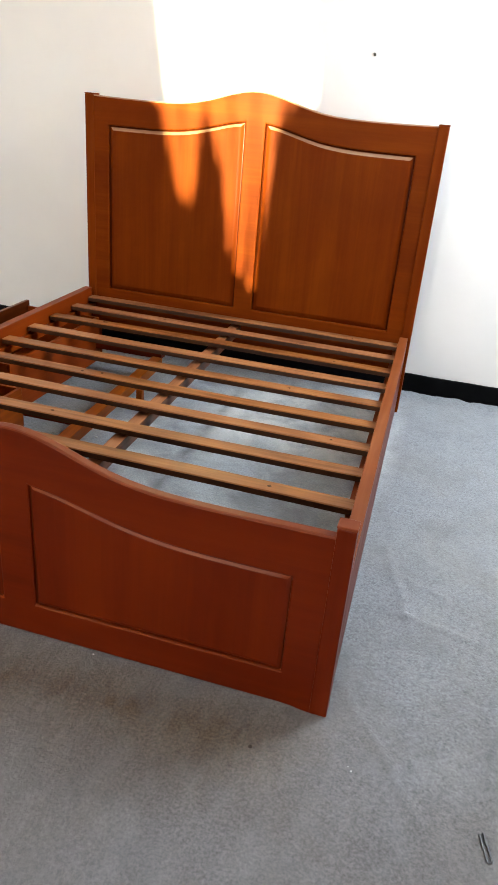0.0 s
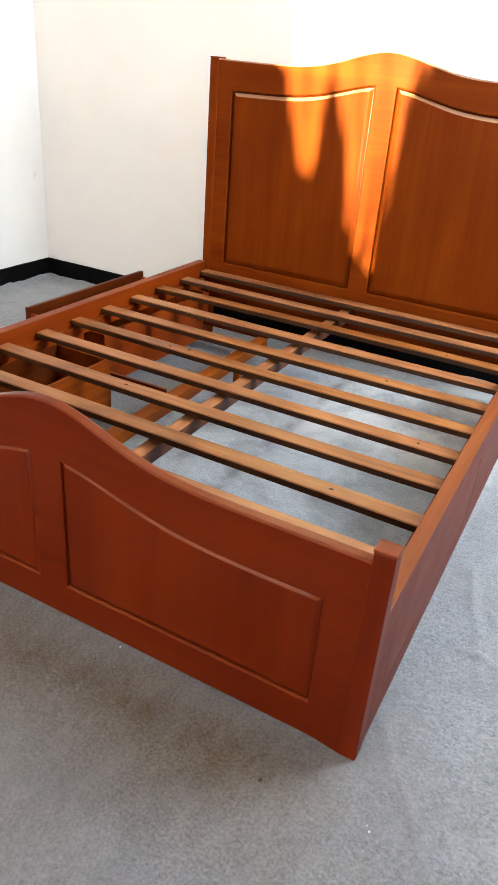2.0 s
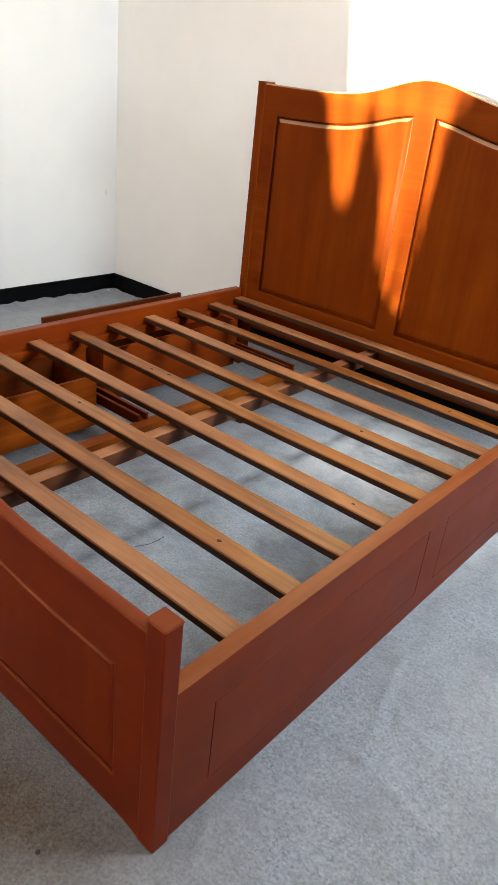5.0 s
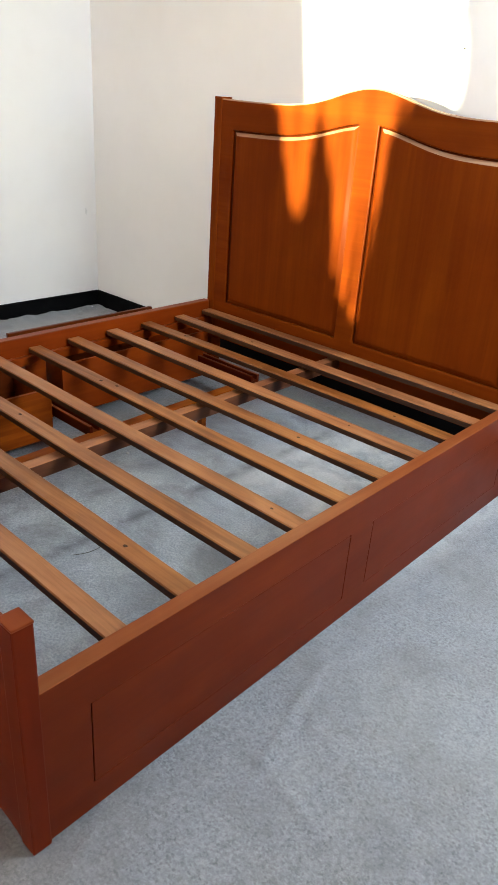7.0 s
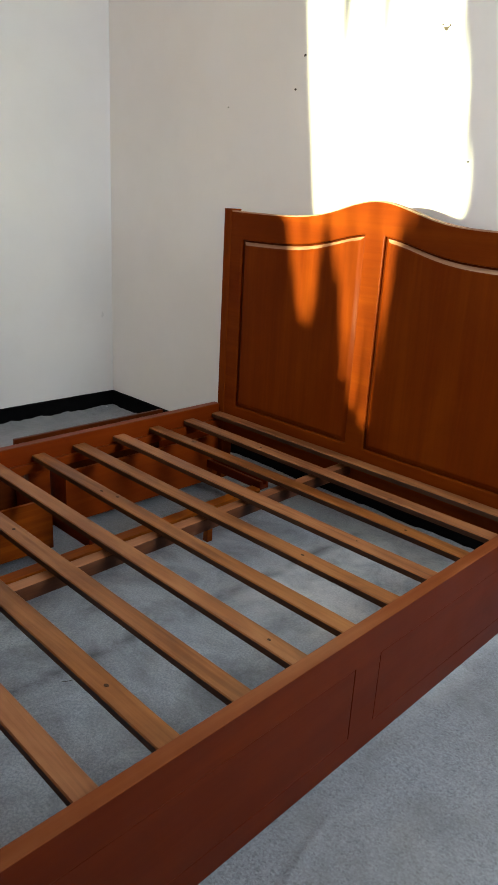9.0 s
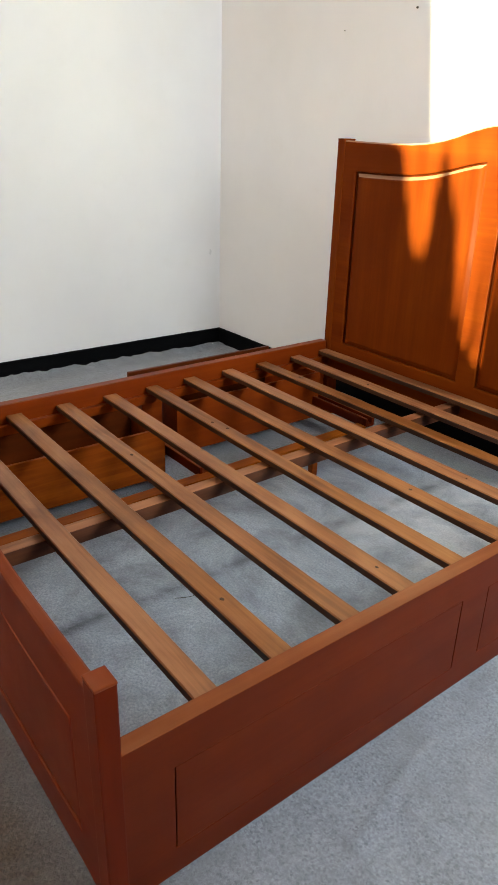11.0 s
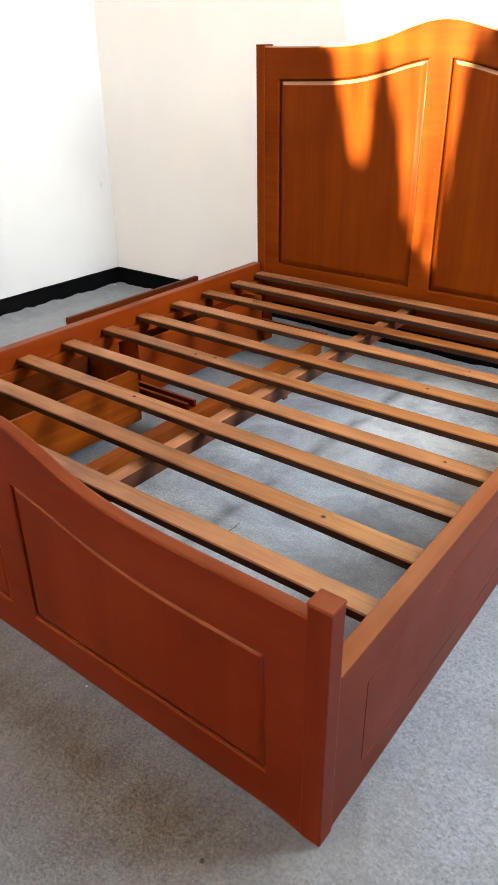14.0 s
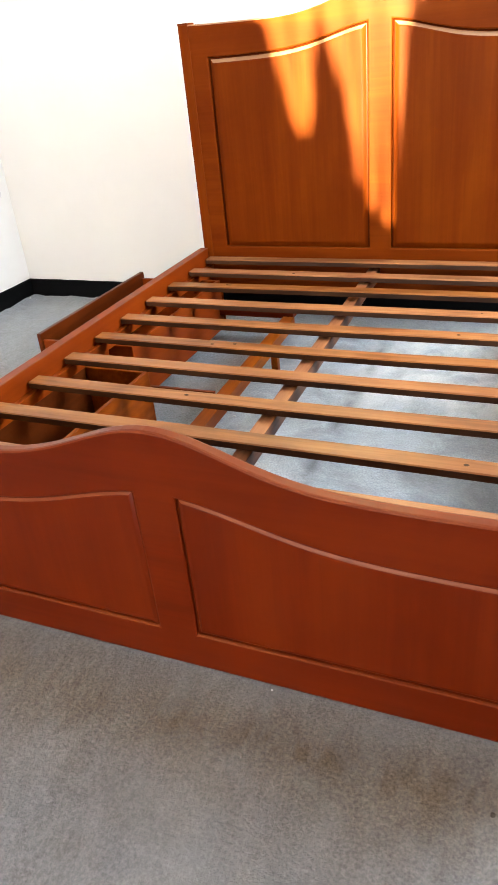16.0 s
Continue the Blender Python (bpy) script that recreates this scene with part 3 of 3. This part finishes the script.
def slat(y_left, y_right):
    """A sawn slat, a little bowed and uneven in width, from the left rail to the right."""
    bm = bmesh.new()
    wide, thick, top = 0.055 + rng.uniform(-0.002, 0.002), 0.0195, 0.331 + rng.uniform(-0.002, 0.002)
    bow, seed = rng.uniform(-0.004, 0.002), rng.uniform(0, 50)
    y_mid = (y_left + y_right) / 2
    x0, x1 = -0.77 + lean(y_mid), 0.75 + lean(y_mid)
    rows, c = [], 0.003
    for i in range(25):
        s = i / 24
        x, y = x0 + (x1 - x0) * s, y_left + (y_right - y_left) * s
        y += 0.0015 * noise.noise((s * 3, seed, 0))
        z = top + bow * 4 * s * (1 - s)
        w = wide + 0.002 * noise.noise((s * 5, seed, 9))
        ring = ((0, -thick), (w, -thick), (w, -c), (w - c, 0), (c, 0), (0, -c))
        rows.append([bm.verts.new((x, y + a, z + b)) for a, b in ring])
    for r, t in zip(rows, rows[1:]):
        for i in range(6):
            bm.faces.new((r[i], r[(i + 1) % 6], t[(i + 1) % 6], t[i]))
    bm.faces.new(rows[0])
    bm.faces.new(rows[-1])
    ob = part("slat", bm, SLAT, bed, "bare brown wooden slat with knots")
    ob.data.materials.append(SLAT_SHADE)
    # Every face that doesn't look up takes the shaded tone.
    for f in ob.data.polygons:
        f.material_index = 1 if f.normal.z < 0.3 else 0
    for _ in range(rng.choice((1, 1, 2))):
        s, off, size = rng.uniform(0.12, 0.92), rng.uniform(0.014, 0.034), rng.uniform(0.003, 0.0062)
        x, y = x0 + (x1 - x0) * s, y_left + (y_right - y_left) * s + 0.003 + off
        knot = bmesh.new()
        bmesh.ops.create_cone(knot, cap_ends=True, segments=12, radius1=size, radius2=size * 0.7, depth=0.0012)
        for v in knot.verts:
            v.co.x *= 1.0 + 0.6 * rng.random()
        bmesh.ops.translate(knot, vec=(x, y, top + bow * 4 * s * (1 - s) + 0.0001), verts=knot.verts)
        part("knot", knot, KNOT, ob)
    return ob


for ends in SLATS:
    slat(*ends)


def bar(name, x_foot, x_head, y0, y1, wide, z0, z1, material, label="", side=None):
    """A long bar along the bed."""
    bm = lattice(spread((y0, y1, 8)), lambda u: (z0, z1), lambda u, j: True, wide, 0.003)
    tilt = (x_head - x_foot) / (y1 - y0)
    bmesh.ops.transform(bm, matrix=Matrix(((tilt, 1, 0, x_foot - tilt * y0), (1, 0, 0, 0), (0, 0, 1, 0), (0, 0, 0, 1))), verts=bm.verts)
    ob = part(name, bm, material, bed, label)
    if side is not None:
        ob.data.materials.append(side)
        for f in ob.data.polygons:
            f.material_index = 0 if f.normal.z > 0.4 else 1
    return ob


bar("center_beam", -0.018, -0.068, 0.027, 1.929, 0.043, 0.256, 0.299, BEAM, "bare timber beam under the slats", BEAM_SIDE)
bar("guide_rail", -0.335, -0.4, 0.027, 1.756, 0.05, 0.086, 0.131, GUIDE, "orange varnished guide rail beside the drawers")
for y in (0.93, 1.765):
    # A channel: two lips on a lower web
    bm = block(-0.785, -0.36, y, y + 0.013, 0.118, 0.156)
    block(-0.785, -0.36, y + 0.038, y + 0.05, 0.118, 0.156, 0.002, bm)
    block(-0.783, -0.362, y + 0.0125, y + 0.0385, 0.118, 0.132, 0, bm)
    for f in bm.faces:
        f.material_index = 1 if f.calc_center_median().z > 0.154 else 0
    part("crossbar", bm, RED, bed, "", 0.15)
part("spacer_block", block(-0.3375, -0.311, 1.43, 1.456, 0.0, 0.09), ORANGE, bed)


def drawer(x_front, x_back, y0, y1, z0, z1, face_top, wood, label):
    """An open-topped drawer: front board, back, two sides and a bottom."""
    d = part("drawer", block(x_front + 0.018, x_back - 0.014, y0 + 0.014, y1 - 0.014, z0 + 0.006, z0 + 0.012, 0.001), wood, bed, label)
    part("drawer_front", block(x_front, x_front + 0.018, y0 - 0.008, y1 + 0.008, z0 - 0.02, face_top, 0.003), SHADED_LONG, d)
    part("drawer_back", block(x_back - 0.014, x_back, y0, y1, z0, z1, 0.002), wood, d)
    for y in (y0, y1 - 0.014):
        part("drawer_side", block(x_front + 0.018, x_back - 0.014, y, y + 0.014, z0, z1, 0.002), wood, d)


drawer(-0.818, -0.56, 0.215, 0.906, 0.05, 0.244, 0.286, ORANGE, "closed drawer of orange wood")
drawer(-1.1, -0.7, 1.045, 1.8, 0.05, 0.264, 0.29, AMBER_LONG, "pulled-out drawer of red-brown wood")


# ---- marks on the wall ----
def chip(x, z, size, seed):
    """A small dark hole in the plaster, with a ragged rim and a nail stub."""
    bm = bmesh.new()
    r = random.Random(seed)
    rim = []
    for i in range(11):
        a = i / 11 * 2 * math.pi
        d = size * (0.55 + 0.75 * r.random())
        rim.append((x + d * math.cos(a), z + d * math.sin(a)))
    front = [bm.verts.new((u, BACK - 0.0035, w)) for u, w in rim]
    back = [bm.verts.new((u, BACK + 0.002, w)) for u, w in rim]
    mid = bm.verts.new((x, BACK - 0.0075, z))
    for i in range(11):
        j = (i + 1) % 11
        bm.faces.new((front[i], front[j], back[j], back[i]))
        bm.faces.new((front[j], front[i], mid))
    return part("wall_chip", bm, DIRT, bpy.data.objects["wall_back"])


for k, (x, z, size) in enumerate(((-0.702, 1.742, 0.0048), (-0.659, 1.866, 0.0055), (-0.009, 1.896, 0.008), (0.006, 1.903, 0.0045), (-0.024, 1.909, 0.0035), (0.391, 1.495, 0.0062), (0.147, 1.462, 0.003), (-1.112, 1.69, 0.0028))):
    chip(x + 0.007, z - 0.019, size, k)


def scuff(y, z, wide, high, seed):
    """A faint grey rub on the left wall, thin as a coat of paint."""
    bm = bmesh.new()
    r = random.Random(seed)
    rim = []
    for i in range(14):
        a = i / 14 * 2 * math.pi
        d = 0.6 + 0.6 * r.random()
        rim.append((y + wide * d * math.cos(a), z + high * d * math.sin(a)))
    front = [bm.verts.new((LEFT + 0.002, u, w)) for u, w in rim]
    back = [bm.verts.new((LEFT - 0.001, u, w)) for u, w in rim]
    bm.faces.new(front)
    for i in range(14):
        j = (i + 1) % 14
        bm.faces.new((front[i], front[j], back[j], back[i]))
    return part("wall_scuff", bm, SCUFF, bpy.data.objects["wall_left"])


for k, (y, z, wide, high) in enumerate([(2.12, 0.58, 0.008, 0.018)]):
    scuff(y, z, wide, high, 40 + k)


# ---- litter on the carpet ----
def wire_clip(x, y, turn):
    """A flattened loop of dark wire, like a hair grip."""
    curve = bpy.data.curves.new("hair_grip", "CURVE")
    curve.dimensions, curve.bevel_depth, curve.bevel_resolution = "3D", 0.0024, 2
    line = curve.splines.new("POLY")
    path = [(-0.004, 0.029), (-0.0045, 0.01), (-0.0045, -0.024), (-0.002, -0.029), (0.003, -0.029), (0.0055, -0.025), (0.0048, 0.006), (0.0032, 0.014), (0.005, 0.022), (0.0042, 0.033)]
    line.points.add(len(path) - 1)
    for p, (u, v) in zip(line.points, path):
        p.co = (u, v, 0, 1)
    me = bpy.data.meshes.new_from_object(new("grip_path", curve))
    bpy.data.objects.remove(bpy.data.objects["grip_path"])
    me.materials.append(STEEL)
    ob = new("hair_grip", me)
    ob.matrix_world = pose(x, y, carpet_height(x, y) + 0.0016, 0, 0, turn)
    return tagged(ob, "dark metal hair grip lying on the carpet", "hair grip")


wire_clip(1.149, -0.214, 15)


def crumb(name, x, y, size, material, seed, label, category):
    """A small irregular crumb on the carpet."""
    bm = bmesh.new()
    bmesh.ops.create_icosphere(bm, subdivisions=2, radius=size)
    for v in bm.verts:
        v.co *= 1 + 0.5 * noise.noise(v.co * (1.3 / size) + Vector((seed, 0, 0)))
        v.co.z *= 0.55
    ob = part(name, bm, material)
    ob.location = (x, y, carpet_height(x, y) + 0.3 * size)
    return tagged(ob, label, category, "fluff on the carpet" if name == "fluff" else "")


crumb("dirt_crumb", 0.648, -0.142, 0.0045, DIRT, 1, "small dark crumb of dirt on the grey carpet", "crumb")
crumb("fluff", 0.87, -0.128, 0.0022, WHITE, 2, "small white tuft of fluff on the carpet", "fluff")
crumb("fluff", 0.862, -0.118, 0.0013, WHITE, 5, "small white tuft of fluff on the carpet", "fluff")
crumb("fluff", -2.035, 2.12, 0.006, WHITE, 9, "small white tuft of fluff in the corner", "fluff")
crumb("fluff", -2.01, 2.135, 0.004, WHITE, 11, "small white tuft of fluff in the corner", "fluff")
crumb("fluff", 0.202, -0.009, 0.0025, WHITE, 7, "small white tuft of fluff beside the footboard", "fluff")
crumb("fluff", -0.357, 1.094, 0.006, WHITE, 13, "small white tuft of fluff under the bed slats", "fluff")


def thread(stops):
    """A thin dark tube on the pile that stands in for a crease."""
    curve = bpy.data.curves.new("thread", "CURVE")
    curve.dimensions, curve.bevel_depth, curve.bevel_resolution = "3D", 0.0008, 1
    line = curve.splines.new("NURBS")
    line.points.add(len(stops) - 1)
    line.use_endpoint_u, line.order_u = True, 3
    for p, (x, y) in zip(line.points, stops):
        p.co = (x, y, carpet_height(x, y) + 0.0022, 1)
    me = bpy.data.meshes.new_from_object(new("crease_path", curve))
    bpy.data.objects.remove(bpy.data.objects["crease_path"])
    me.materials.append(DIRT)
    return tagged(new("thread", me), "thin dark line of a crease in the carpet under the slats", "thread")


# The crease's dark line, added as a tube.
thread([(0.063, 0.567), (0.078, 0.594), (0.085, 0.627), (0.081, 0.665)])
